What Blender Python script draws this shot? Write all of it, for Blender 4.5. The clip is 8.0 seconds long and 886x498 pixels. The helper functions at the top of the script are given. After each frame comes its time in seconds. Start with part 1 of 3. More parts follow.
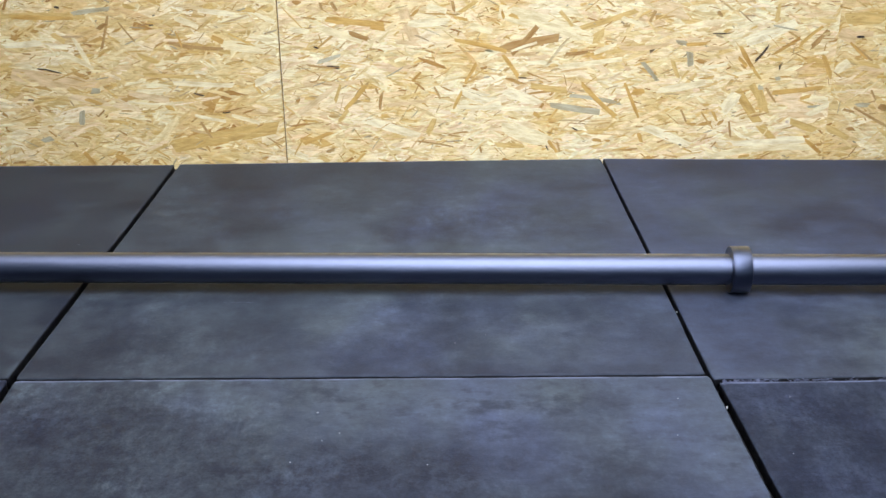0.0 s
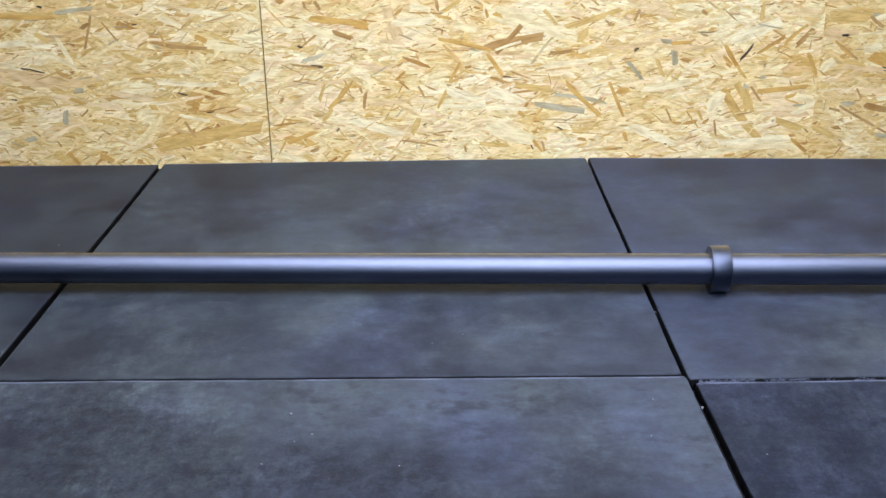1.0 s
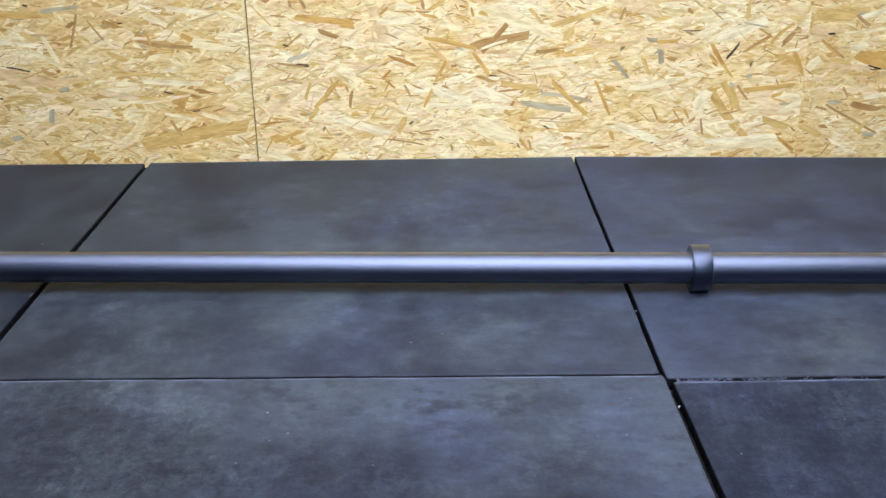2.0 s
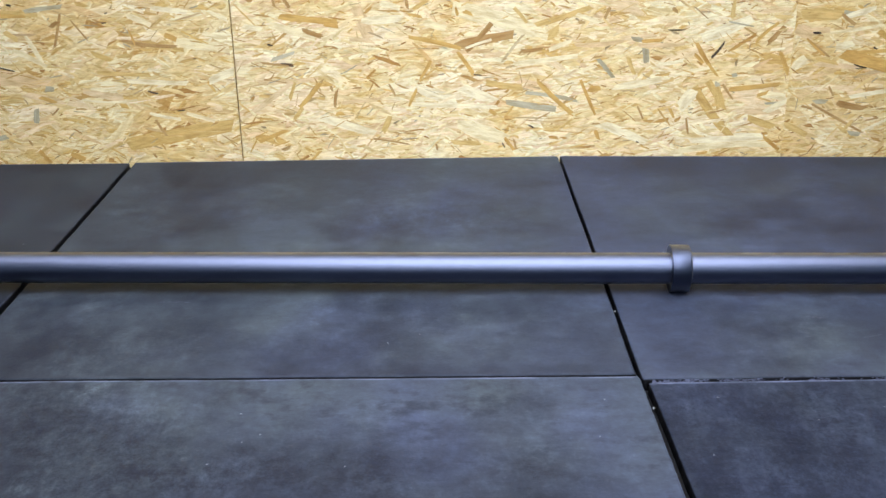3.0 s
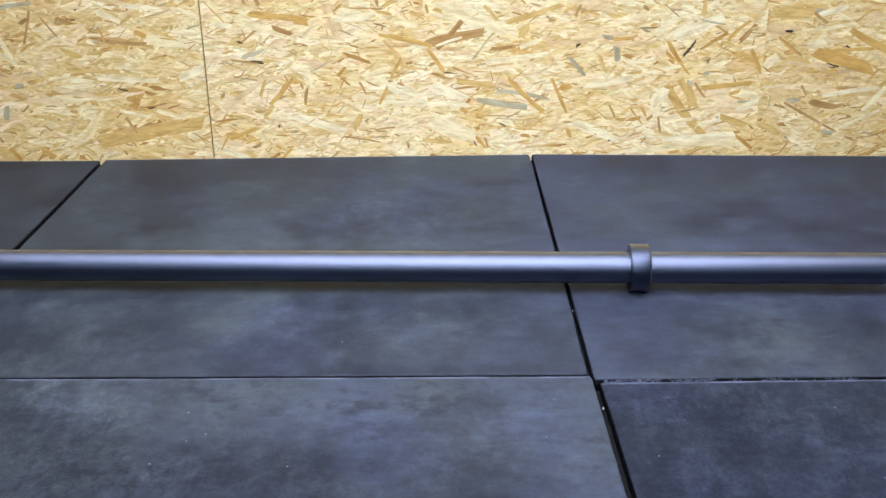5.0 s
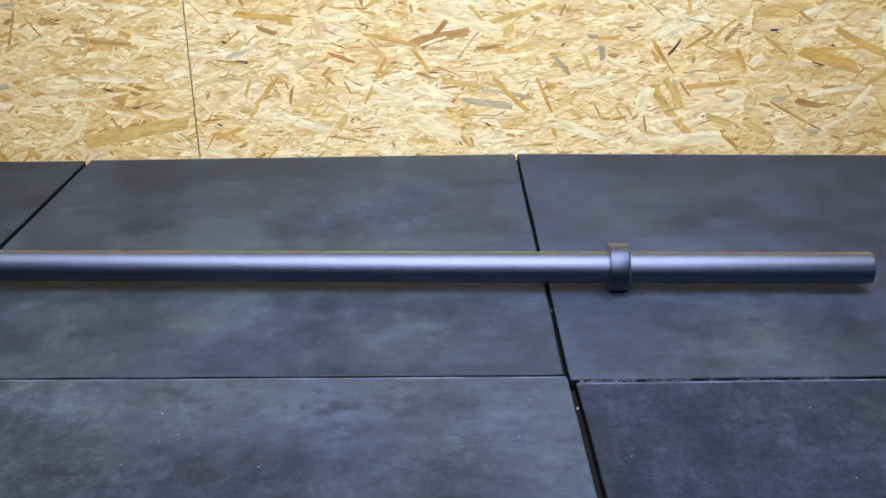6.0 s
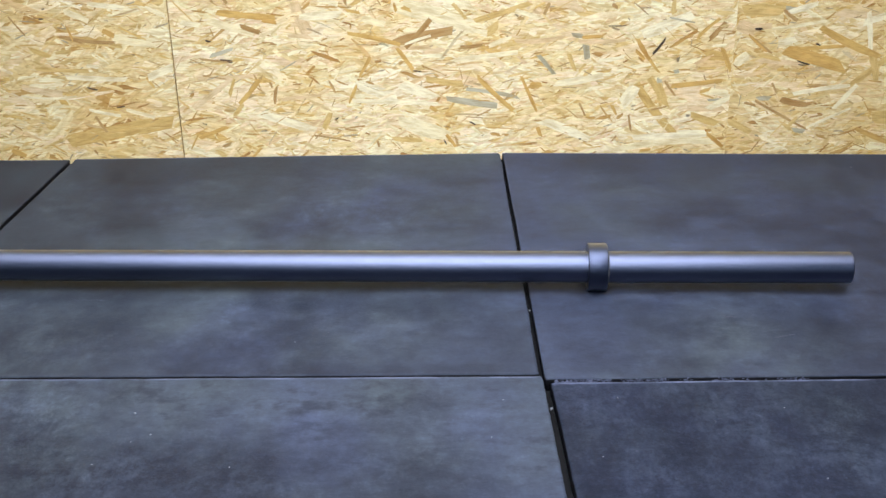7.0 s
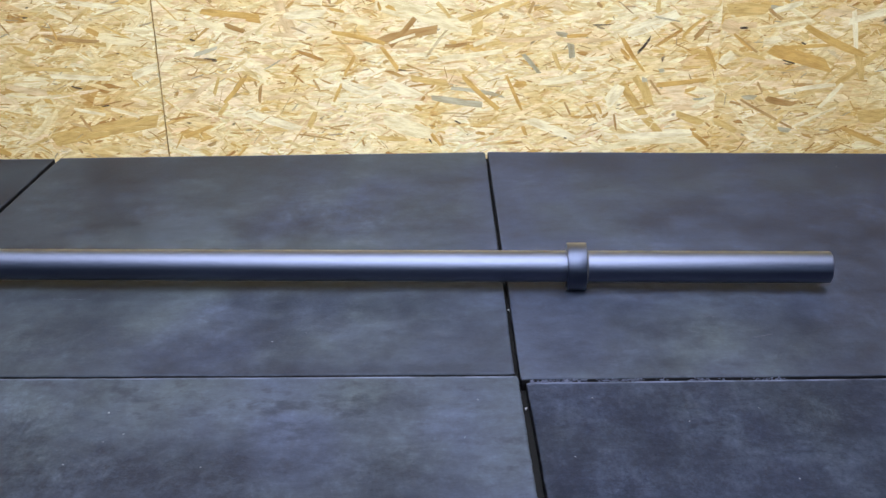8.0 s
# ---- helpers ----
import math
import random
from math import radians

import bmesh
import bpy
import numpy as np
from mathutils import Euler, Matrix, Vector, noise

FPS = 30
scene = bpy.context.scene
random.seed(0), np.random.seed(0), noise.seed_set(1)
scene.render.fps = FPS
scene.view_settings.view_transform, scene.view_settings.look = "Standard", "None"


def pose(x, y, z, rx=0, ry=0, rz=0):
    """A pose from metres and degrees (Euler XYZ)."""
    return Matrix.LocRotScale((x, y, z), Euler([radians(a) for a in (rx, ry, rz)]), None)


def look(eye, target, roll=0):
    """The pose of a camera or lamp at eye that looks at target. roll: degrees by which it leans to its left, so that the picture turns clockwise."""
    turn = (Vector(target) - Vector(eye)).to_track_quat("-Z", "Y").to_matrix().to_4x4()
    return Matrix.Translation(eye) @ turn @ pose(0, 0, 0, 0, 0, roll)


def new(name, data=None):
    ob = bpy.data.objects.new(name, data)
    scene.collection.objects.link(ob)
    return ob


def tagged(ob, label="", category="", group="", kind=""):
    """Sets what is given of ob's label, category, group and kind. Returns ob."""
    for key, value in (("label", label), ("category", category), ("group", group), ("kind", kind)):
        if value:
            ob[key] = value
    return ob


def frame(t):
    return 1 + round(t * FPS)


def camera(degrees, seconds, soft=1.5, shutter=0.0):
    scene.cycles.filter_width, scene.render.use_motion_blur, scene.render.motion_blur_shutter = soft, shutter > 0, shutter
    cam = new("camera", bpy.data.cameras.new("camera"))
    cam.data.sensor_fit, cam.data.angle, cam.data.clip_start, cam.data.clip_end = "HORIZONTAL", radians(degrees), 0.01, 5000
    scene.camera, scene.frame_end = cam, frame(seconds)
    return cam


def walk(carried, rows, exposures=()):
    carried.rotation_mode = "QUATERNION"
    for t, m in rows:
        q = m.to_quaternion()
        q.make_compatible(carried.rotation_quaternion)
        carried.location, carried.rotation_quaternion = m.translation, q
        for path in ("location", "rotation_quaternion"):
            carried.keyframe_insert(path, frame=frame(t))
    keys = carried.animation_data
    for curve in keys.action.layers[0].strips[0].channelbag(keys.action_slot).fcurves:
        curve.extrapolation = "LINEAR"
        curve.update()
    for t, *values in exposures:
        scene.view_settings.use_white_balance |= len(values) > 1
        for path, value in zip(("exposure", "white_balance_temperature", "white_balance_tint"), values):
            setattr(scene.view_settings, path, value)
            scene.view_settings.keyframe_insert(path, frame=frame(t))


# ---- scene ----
cam = camera(44.7, 8.0)
PATH = [
    (0, (0.01, -0.106, 0.798), (0.005, 1.735, 0.016), -0.6),
    (0.5, (0.026, -0.103, 0.799), (0.023, 1.737, 0.015), -0.6),
    (1, (0.048, -0.1, 0.797), (0.041, 1.74, 0.013), -0.7),
    (1.5, (0.065, -0.1, 0.797), (0.057, 1.74, 0.012), -0.7),
    (3, (0.122, -0.094, 0.799), (0.109, 1.743, 0.009), -0.8),
    (3.5, (0.141, -0.092, 0.797), (0.126, 1.745, 0.007), -0.7),
    (4, (0.163, -0.089, 0.796), (0.145, 1.748, 0.006), -0.8),
    (4.5, (0.18, -0.087, 0.797), (0.162, 1.749, 0.004), -0.7),
    (6, (0.239, -0.083, 0.796), (0.213, 1.752, 0.001), -0.9),
    (6.5, (0.257, -0.081, 0.796), (0.231, 1.754, -0.001), -0.9),
    (7, (0.277, -0.079, 0.796), (0.249, 1.755, -0.002), -0.9),
    (7.5, (0.294, -0.077, 0.795), (0.266, 1.757, -0.003), -0.9),
    (8, (0.314, -0.075, 0.795), (0.284, 1.758, -0.005), -0.9),
]
walk(cam, [(t, look(eye, target, roll)) for t, eye, target, roll in PATH])

# ---- light and exposure ----
world = bpy.data.worlds.new("world")
scene.world = world
world.use_nodes = True
world.node_tree.nodes["Background"].inputs["Color"].default_value = (0.62, 0.78, 1.0, 1)
world.node_tree.nodes["Background"].inputs["Strength"].default_value = 0.8
scene.view_settings.exposure = 0.0
LAMP_COLOUR = (0.845, 0.90, 1.03)
LAMP_STRENGTH = 9.9
# centre x, centre y, length along x, width along y
LAMPS = [(0.28, 0.95, 3.7, 1.6)]

# blue fill light from behind, set in the opening of an added, unseen window
fill_light = bpy.data.lights.new("window_fill", "AREA")
fill_light.shape, fill_light.size, fill_light.size_y = "RECTANGLE", 6.7, 0.95
fill_light.energy, fill_light.color = 55.0, (0.64, 0.81, 1.02)
new("window_fill", fill_light).matrix_basis = pose(0.8, -2.88, 1.93, 90, 0, 0)
# louvred panel added out of view; its narrowed beam pools light round the barbell
PANEL = (0.17, -0.35, 2.36)
pool_light = bpy.data.lights.new("pool_lamp", "AREA")
pool_light.shape, pool_light.size, pool_light.size_y, pool_light.spread = "RECTANGLE", 0.9, 0.9, radians(46)
pool_light.energy, pool_light.color = 6.0, LAMP_COLOUR
new("pool_lamp", pool_light).matrix_basis = look(PANEL, (0.17, 1.75, 0))

WALL_Y = 2.315
X0, X1, Y0, ROOM_H, SLAB = -2.862, 4.641, -2.9, 2.75, -0.02
SEAM_X, SEAM2_X = -0.3615, 0.8985


# ---- helpers for things ----
def finish(name, bm, material, smooth=False):
    me = bpy.data.meshes.new(name)
    bm.normal_update()
    bm.to_mesh(me)
    bm.free()
    if material:
        me.materials.append(material)
    if smooth:
        me.polygons.foreach_set("use_smooth", [True] * len(me.polygons))
    return me


def part(name, bm, material, parent, label="", smooth=False):
    ob = new(name, finish(name, bm, material, smooth))
    ob.parent = parent
    return tagged(ob, label)


def thing(name, label, category, m=None, group="", kind=""):
    ob = new(name)
    if m is not None:
        ob.matrix_basis = m
    return tagged(ob, label, category, group, kind)


def add_box(bm, a, b, bevel=0.0, segments=2):
    made = bmesh.ops.create_cube(bm, size=1)
    for v in made["verts"]:
        v.co = Vector([(a[i] + b[i]) / 2 + v.co[i] * (b[i] - a[i]) for i in range(3)])
    if bevel:
        edges = list({e for v in made["verts"] for e in v.link_edges})
        bmesh.ops.bevel(bm, geom=edges, offset=bevel, segments=segments, profile=0.5, affect="EDGES")
    return bm


def add_lathe(bm, profile, steps=64):
    """Rings along x from (x, radius) pairs, open at the ends."""
    rings = [[bm.verts.new((x, r * math.cos(math.tau * k / steps), r * math.sin(math.tau * k / steps))) for k in range(steps)] for x, r in profile]
    for a, b in zip(rings, rings[1:]):
        for k in range(steps):
            bm.faces.new((a[k], a[(k + 1) % steps], b[(k + 1) % steps], b[k]))
    return rings


# ---- materials ----
def blank(name):
    m = bpy.data.materials.new(name)
    m.use_nodes = True
    t = m.node_tree
    return m, t, t.nodes["Principled BSDF"]


def node(t, kind, **inputs):
    n = t.nodes.new(kind)
    for key, value in inputs.items():
        n.inputs[key.replace("_", " ")].default_value = value
    return n


def ramp(t, factor, stops):
    n = t.nodes.new("ShaderNodeValToRGB")
    el = n.color_ramp.elements
    while len(el) < len(stops):
        el.new(0.5)
    for e, (p, c) in zip(el, stops):
        e.position = p
        e.color = (*c, 1) if len(c) == 3 else c
    t.links.new(factor, n.inputs["Fac"])
    return n.outputs["Color"]


def grey(v):
    return (v, v, v)


def noise_of(t, coords, scale, detail=4.0, rough=0.55, stretch=(1, 1, 1), shift=None):
    mp = t.nodes.new("ShaderNodeMapping")
    mp.inputs["Scale"].default_value = stretch
    t.links.new(coords, mp.inputs["Vector"])
    if shift is not None:
        t.links.new(shift, mp.inputs["Location"])
    n = node(t, "ShaderNodeTexNoise", Scale=scale, Detail=detail, Roughness=rough)
    t.links.new(mp.outputs["Vector"], n.inputs["Vector"])
    return n.outputs["Fac"]


def mixed(t, mode, factor, a, b):
    n = t.nodes.new("ShaderNodeMix")
    n.data_type, n.blend_type = "RGBA", mode
    for socket, value in ((n.inputs[0], factor), (n.inputs[6], a), (n.inputs[7], b)):
        if isinstance(value, bpy.types.NodeSocket):
            t.links.new(value, socket)
        elif isinstance(value, (int, float)):
            socket.default_value = value
        else:
            socket.default_value = (*value, 1)
    return n.outputs[2]


def maths(t, op, a, b=0.0):
    n = t.nodes.new("ShaderNodeMath")
    n.operation = op
    for socket, value in zip(n.inputs, (a, b)):
        if isinstance(value, bpy.types.NodeSocket):
            t.links.new(value, socket)
        else:
            socket.default_value = value
    return n.outputs[0]


def bumped(t, bsdf, height, strength, distance):
    b = node(t, "ShaderNodeBump", Strength=strength, Distance=distance)
    t.links.new(height, b.inputs["Height"])
    t.links.new(b.outputs["Normal"], bsdf.inputs["Normal"])


def wood_strand_material(name, stops, per_object, low=(0.98, 0.90, 0.75), high=(1.03, 1.03, 1.03)):
    """One dry wood strand: its tone by chance from the ramp, fine grain along its length."""
    m, t, bsdf = blank(name)
    if per_object:
        chance = t.nodes.new("ShaderNodeObjectInfo").outputs["Random"]
    else:
        chance = t.nodes.new("ShaderNodeNewGeometry").outputs["Random Per Island"]
    uv = t.nodes.new("ShaderNodeTexCoord").outputs["UV"]
    shift = maths(t, "MULTIPLY", chance, 37.0)
    tone = ramp(t, chance, [(p, [v * w for v, w in zip(c, (0.96, 1.0, 1.03))]) for p, c in stops])
    drift = noise_of(t, t.nodes.new("ShaderNodeTexCoord").outputs["Object"], 7.0, 3, 0.5)
    if not per_object:
        tone = mixed(t, "MULTIPLY", 1.0, tone, ramp(t, drift, [(0.38, low), (0.58, high)]))
    fibre = noise_of(t, uv, 1.0, 5, 0.65, (35, 700, 1), shift)
    blotch = noise_of(t, uv, 1.0, 3, 0.5, (25, 90, 1), shift)
    c = mixed(t, "MULTIPLY", 1.0, tone, ramp(t, fibre, [(0.25, (0.78, 0.70, 0.58)), (0.5, grey(0.98)), (0.75, grey(1.08))]))
    c = mixed(t, "MULTIPLY", 1.0, c, ramp(t, blotch, [(0.3, (0.80, 0.73, 0.62)), (0.55, grey(1.0)), (0.8, grey(1.1))]))
    shred = noise_of(t, t.nodes.new("ShaderNodeNewGeometry").outputs["Position"], 1.0, 6, 0.7, (45, 45, 230))
    c = mixed(t, "MULTIPLY", 1.0, c, ramp(t, shred, [(0.3, (0.86, 0.76, 0.60) if per_object else (0.78, 0.62, 0.43)), (0.5, grey(0.98)), (0.75, grey(1.06))]))
    t.links.new(c, bsdf.inputs["Base Color"])
    bsdf.inputs["Roughness"].default_value = 0.62
    bsdf.inputs["Specular IOR Level"].default_value = 0.35
    bumped(t, bsdf, fibre, 0.35, 0.0006)
    return m


CREAM, PALE, STRAW = (0.97, 0.86, 0.56), (0.90, 0.73, 0.40), (0.80, 0.58, 0.25)
OCHRE, AMBER, RUST = (0.74, 0.47, 0.15), (0.60, 0.34, 0.10), (0.47, 0.24, 0.07)
mat_strand = wood_strand_material("pressed_strands", [
    (0.0, CREAM), (0.22, (0.89, 0.75, 0.42)), (0.38, PALE), (0.55, STRAW), (0.66, (0.80, 0.55, 0.30)), (0.76, OCHRE), (0.86, PALE),
    (0.895, AMBER), (0.955, RUST), (0.985, (0.50, 0.33, 0.14)), (1.0, CREAM)], False)
mat_wide_strand = wood_strand_material("wide_pressed_strands", [
    (0.0, CREAM), (0.25, (0.91, 0.75, 0.46)), (0.42, PALE), (0.58, STRAW), (0.70, (0.84, 0.60, 0.36)), (0.82, PALE), (0.92, OCHRE), (1.0, CREAM)], False)
mat_tan_strand = wood_strand_material("tan_pressed_strands", [
    (0.0, CREAM), (0.18, PALE), (0.38, STRAW), (0.55, (0.82, 0.58, 0.30)), (0.70, PALE), (0.80, OCHRE), (0.88, STRAW), (0.94, AMBER), (0.98, RUST), (1.0, CREAM)], False, (0.97, 0.89, 0.74), (1.01, 0.99, 0.96))
mat_splinter = wood_strand_material("dark_pressed_splinters", [(0.0, OCHRE), (0.4, AMBER), (0.7, RUST), (0.85, (0.45, 0.38, 0.26)), (1.0, AMBER)], False)
mat_pale_strand = wood_strand_material("pale_pressed_strands", [(0.0, (0.97, 0.82, 0.55)), (0.5, (0.95, 0.78, 0.48)), (0.8, (0.92, 0.71, 0.44)), (1.0, (0.96, 0.80, 0.54))], False)
STRAND_TONES = {
    "cream": wood_strand_material("cream_strand", [(0, (0.95, 0.81, 0.53)), (1, (0.91, 0.74, 0.42))], True),
    "gold": wood_strand_material("golden_strand", [(0, (0.76, 0.50, 0.18)), (1, (0.68, 0.42, 0.13))], True),
    "pink": wood_strand_material("pinkish_strand", [(0, (0.80, 0.54, 0.27)), (1, (0.85, 0.63, 0.35))], True),
    "orange": wood_strand_material("orange_strand", [(0, (0.72, 0.43, 0.12)), (1, (0.64, 0.35, 0.09))], True),
    "brown": wood_strand_material("brown_strand", [(0, (0.54, 0.31, 0.11)), (1, (0.46, 0.25, 0.08))], True),
    "grey": wood_strand_material("grey_strand", [(0, (0.58, 0.49, 0.32)), (1, (0.45, 0.37, 0.23))], True),
    "dark": wood_strand_material("dark_bark_strand", [(0, (0.035, 0.02, 0.012)), (1, (0.10, 0.06, 0.03))], True),
}


def board_material():
    """Strand board under its top strands: short stretched blotches."""
    m, t, bsdf = blank("strand_board")
    co = t.nodes.new("ShaderNodeTexCoord").outputs["Object"]
    a = noise_of(t, co, 1.0, 5, 0.6, (22, 22, 95))
    b = noise_of(t, co, 1.0, 4, 0.6, (60, 60, 260))
    c = ramp(t, a, [(0.3, AMBER), (0.45, OCHRE), (0.55, STRAW), (0.7, PALE)])
    c = mixed(t, "MULTIPLY", 1.0, c, ramp(t, b, [(0.3, (0.6, 0.5, 0.38)), (0.6, grey(1.0))]))
    t.links.new(c, bsdf.inputs["Base Color"])
    bsdf.inputs["Roughness"].default_value = 0.7
    bumped(t, bsdf, a, 0.4, 0.001)
    return m


def rubber_material(name, dusty, grit, grit_low, grit_scale, film_slope=(0.0, 0.0, 0.0), hue_slope=0.0, hue_shift=0.0):
    """Vulcanised black rubber with dust clouds, scuffs and pale worn edges."""
    m, t, bsdf = blank(name)
    co = t.nodes.new("ShaderNodeTexCoord").outputs["Object"]
    chance = t.nodes.new("ShaderNodeObjectInfo").outputs["Random"]
    shift = maths(t, "MULTIPLY", chance, 23.0)
    cloud = noise_of(t, co, 2.6, 4, 0.6, (1, 0.9, 1), shift)
    patch = noise_of(t, co, 13.0, 8, 0.72, (1, 0.7, 1), shift)
    mottle = noise_of(t, co, grit_scale, 7, 0.85, (1, 0.7, 1), shift)
    speck = noise_of(t, co, 170.0, 3, 0.7, (1, 1, 1), shift)
    grain = noise_of(t, co, 420.0, 2, 0.6, (1, 1, 1), shift)
    streak = noise_of(t, co, 1.0, 5, 0.65, (4, 26, 1), shift)
    dust = mixed(t, "MULTIPLY", 1.0, ramp(t, cloud, [(0.36, grey(0.32)), (0.64, grey(1.0))]), ramp(t, patch, [(0.34, grey(0.20)), (0.66, grey(1.0))]))
    worn_in = ramp(t, noise_of(t, co, 3.4, 3, 0.5, (1, 1, 1), maths(t, "ADD", shift, 5.0)), [(0.40, grey(grit)), (0.60, grey(1.0))])
    dust = mixed(t, "MULTIPLY", worn_in, dust, ramp(t, mottle, [(0.36, grey(grit_low)), (0.62, grey(1.25))]))
    dust = mixed(t, "MULTIPLY", grit, dust, grey(0.6))
    # an even film of fine dust that lightens the rubber along the given slope
    place = t.nodes.new("ShaderNodeVectorMath")
    place.operation = "DOT_PRODUCT"
    t.links.new(co, place.inputs[0])
    place.inputs[1].default_value = (film_slope[0], film_slope[1], 0)
    far = maths(t, "ADD", maths(t, "ADD", place.outputs["Value"], film_slope[2]), maths(t, "MULTIPLY", noise_of(t, co, 4.0, 5, 0.6, (1, 1, 1), maths(t, "ADD", shift, 17.0)), 1.0))
    even = mixed(t, "MULTIPLY", 0.55, ramp(t, cloud, [(0.35, grey(0.55)), (0.65, grey(0.88))]), ramp(t, patch, [(0.34, grey(0.45)), (0.66, grey(1.2))]))
    dust = mixed(t, "MIX", ramp(t, far, [(0.38, grey(0.0)), (0.62, grey(0.9))]), dust, even)
    # rubbed spots and short smears, finer than the clouds
    smear = noise_of(t, co, 34.0, 6, 0.7, (0.7, 1.15, 1), maths(t, "ADD", shift, 29.0))
    rubbed = noise_of(t, co, 21.0, 5, 0.65, (0.8, 1.1, 1), maths(t, "ADD", shift, 41.0))
    dust = mixed(t, "MULTIPLY", 1.0, dust, ramp(t, smear, [(0.34, grey(0.73)), (0.64, grey(1.22))]))
    dust = mixed(t, "MULTIPLY", grit, dust, ramp(t, rubbed, [(0.34, grey(0.22)), (0.47, grey(1.05))]))
    dust = mixed(t, "ADD", 1.0, dust, ramp(t, speck, [(0.56, grey(0.0)), (0.78, grey(0.2))]))
    dust = mixed(t, "ADD", 1.0, dust, ramp(t, streak, [(0.55, grey(0.0)), (0.78, grey(0.16))]))
    hue = noise_of(t, co, 3.1, 4, 0.6, (1, 0.8, 1), maths(t, "ADD", shift, 11.0))
    split = t.nodes.new("ShaderNodeSeparateXYZ")
    t.links.new(co, split.inputs[0])
    hue = maths(t, "ADD", maths(t, "ADD", hue, hue_shift), maths(t, "MULTIPLY", split.outputs["X"], hue_slope))
    film = mixed(t, "MIX", ramp(t, hue, [(0.38, grey(0.0)), (0.62, grey(1.0))]), [dusty * v for v in (0.070, 0.086, 0.100)], [dusty * v for v in (0.062, 0.076, 0.120)])
    c = mixed(t, "MIX", dust, (0.0048, 0.0066, 0.0145), film)
    edge = t.nodes.new("ShaderNodeAttribute")
    edge.attribute_name = "edge"
    bits = noise_of(t, co, 14.0, 8, 0.75, (1, 1, 1), shift)
    wear = maths(t, "MULTIPLY", edge.outputs["Fac"], ramp(t, bits, [(0.40, grey(0.0)), (0.60, grey(1.0))]))
    c = mixed(t, "MIX", wear, c, (0.105, 0.12, 0.18))
    cut = t.nodes.new("ShaderNodeAttribute")
    cut.attribute_name = "cut_side"
    c = mixed(t, "MIX", cut.outputs["Fac"], c, (0.006, 0.006, 0.008))
    t.links.new(c, bsdf.inputs["Base Color"])
    t.links.new(ramp(t, dust, [(0.0, grey(0.50)), (0.8, grey(0.72))]), bsdf.inputs["Roughness"])
    bsdf.inputs["Specular IOR Level"].default_value = 0.19
    h = maths(t, "ADD", maths(t, "MULTIPLY", grain, 0.5), maths(t, "ADD", speck, maths(t, "MULTIPLY", patch, 1.5)))
    bumped(t, bsdf, h, 0.22, 0.0012)
    return m


def steel_material(name, tint, rough):
    """Satin grey steel, drawn lengthwise, slightly smudged."""
    m, t, bsdf = blank(name)
    co = t.nodes.new("ShaderNodeTexCoord").outputs["Object"]
    draw = noise_of(t, co, 1.0, 4, 0.6, (3, 900, 900))
    smudge = noise_of(t, co, 9.0, 5, 0.65, (0.6, 2, 2))
    c = mixed(t, "MULTIPLY", 1.0, ramp(t, smudge, [(0.3, [v * 0.92 for v in tint]), (0.7, tint)]), ramp(t, draw, [(0.3, grey(0.97)), (0.7, grey(1.0))]))
    gloss = t.nodes.new("ShaderNodeBsdfAnisotropic")
    gloss.distribution = "BECKMANN"
    # gloss colour pales at glancing angles, putting a brighter sheen along the silhouette
    rim_sheen = t.nodes.new("ShaderNodeLayerWeight").outputs["Facing"]
    c = mixed(t, "MIX", maths(t, "POWER", rim_sheen, 2.7), c, (0.80, 0.82, 0.88))
    t.links.new(c, gloss.inputs["Color"])
    t.links.new(ramp(t, smudge, [(0.3, grey(rough)), (0.7, grey(rough + 0.03))]), gloss.inputs["Roughness"])
    bumped(t, gloss, draw, 0.015, 0.0002)
    t.nodes.remove(bsdf)
    t.links.new(gloss.outputs["BSDF"], t.nodes["Material Output"].inputs["Surface"])
    return m


def plain_material(name, colour, rough, scale, spread):
    m, t, bsdf = blank(name)
    co = t.nodes.new("ShaderNodeTexCoord").outputs["Object"]
    a = noise_of(t, co, scale, 6, 0.6)
    b = noise_of(t, co, scale * 30, 3, 0.6)
    c = mixed(t, "MULTIPLY", 1.0, colour, ramp(t, a, [(0.3, grey(1 - spread)), (0.7, grey(1.0))]))
    t.links.new(c, bsdf.inputs["Base Color"])
    bsdf.inputs["Roughness"].default_value = rough
    bumped(t, bsdf, b, 0.2, 0.002)
    return m


mat_board = board_material()
mat_rubber = rubber_material("black_rubber", 0.85, 0.40, 0.25, 48.0, (0.15, 0.0, -0.02), 0.30, -0.10)
mat_rubber_dull = rubber_material("dull_black_rubber", 0.60, 0.6, 0.2, 48.0, (0.2, 0.0, -0.12), 0.0, -0.14)
mat_rubber_blue = rubber_material("bluish_black_rubber", 0.80, 0.45, 0.25, 48.0, (-0.25, 0.0, -0.02), 0.0, 0.10)
# its slope joins patchy dust with a painted light falloff towards near left
mat_rubber_worn = rubber_material("worn_black_rubber", 0.98, 0.75, 0.0, 52.0, (0.45, 0.75, -0.27), 0.12, -0.05)
mat_rubber_dark = rubber_material("grainy_black_rubber", 1.0, 0.85, 0.15, 95.0, (-0.5, 0.2, -0.50), 0.0, 0.06)
mat_rubber_dark.node_tree.nodes["Principled BSDF"].inputs["Specular IOR Level"].default_value = 0.09
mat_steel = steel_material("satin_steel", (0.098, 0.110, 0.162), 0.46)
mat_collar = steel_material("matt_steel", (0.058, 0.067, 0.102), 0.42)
mat_slab = plain_material("concrete_slab", (0.015, 0.015, 0.016), 0.95, 3.0, 0.4)
mat_slab.node_tree.nodes["Principled BSDF"].inputs["Specular IOR Level"].default_value = 0.05
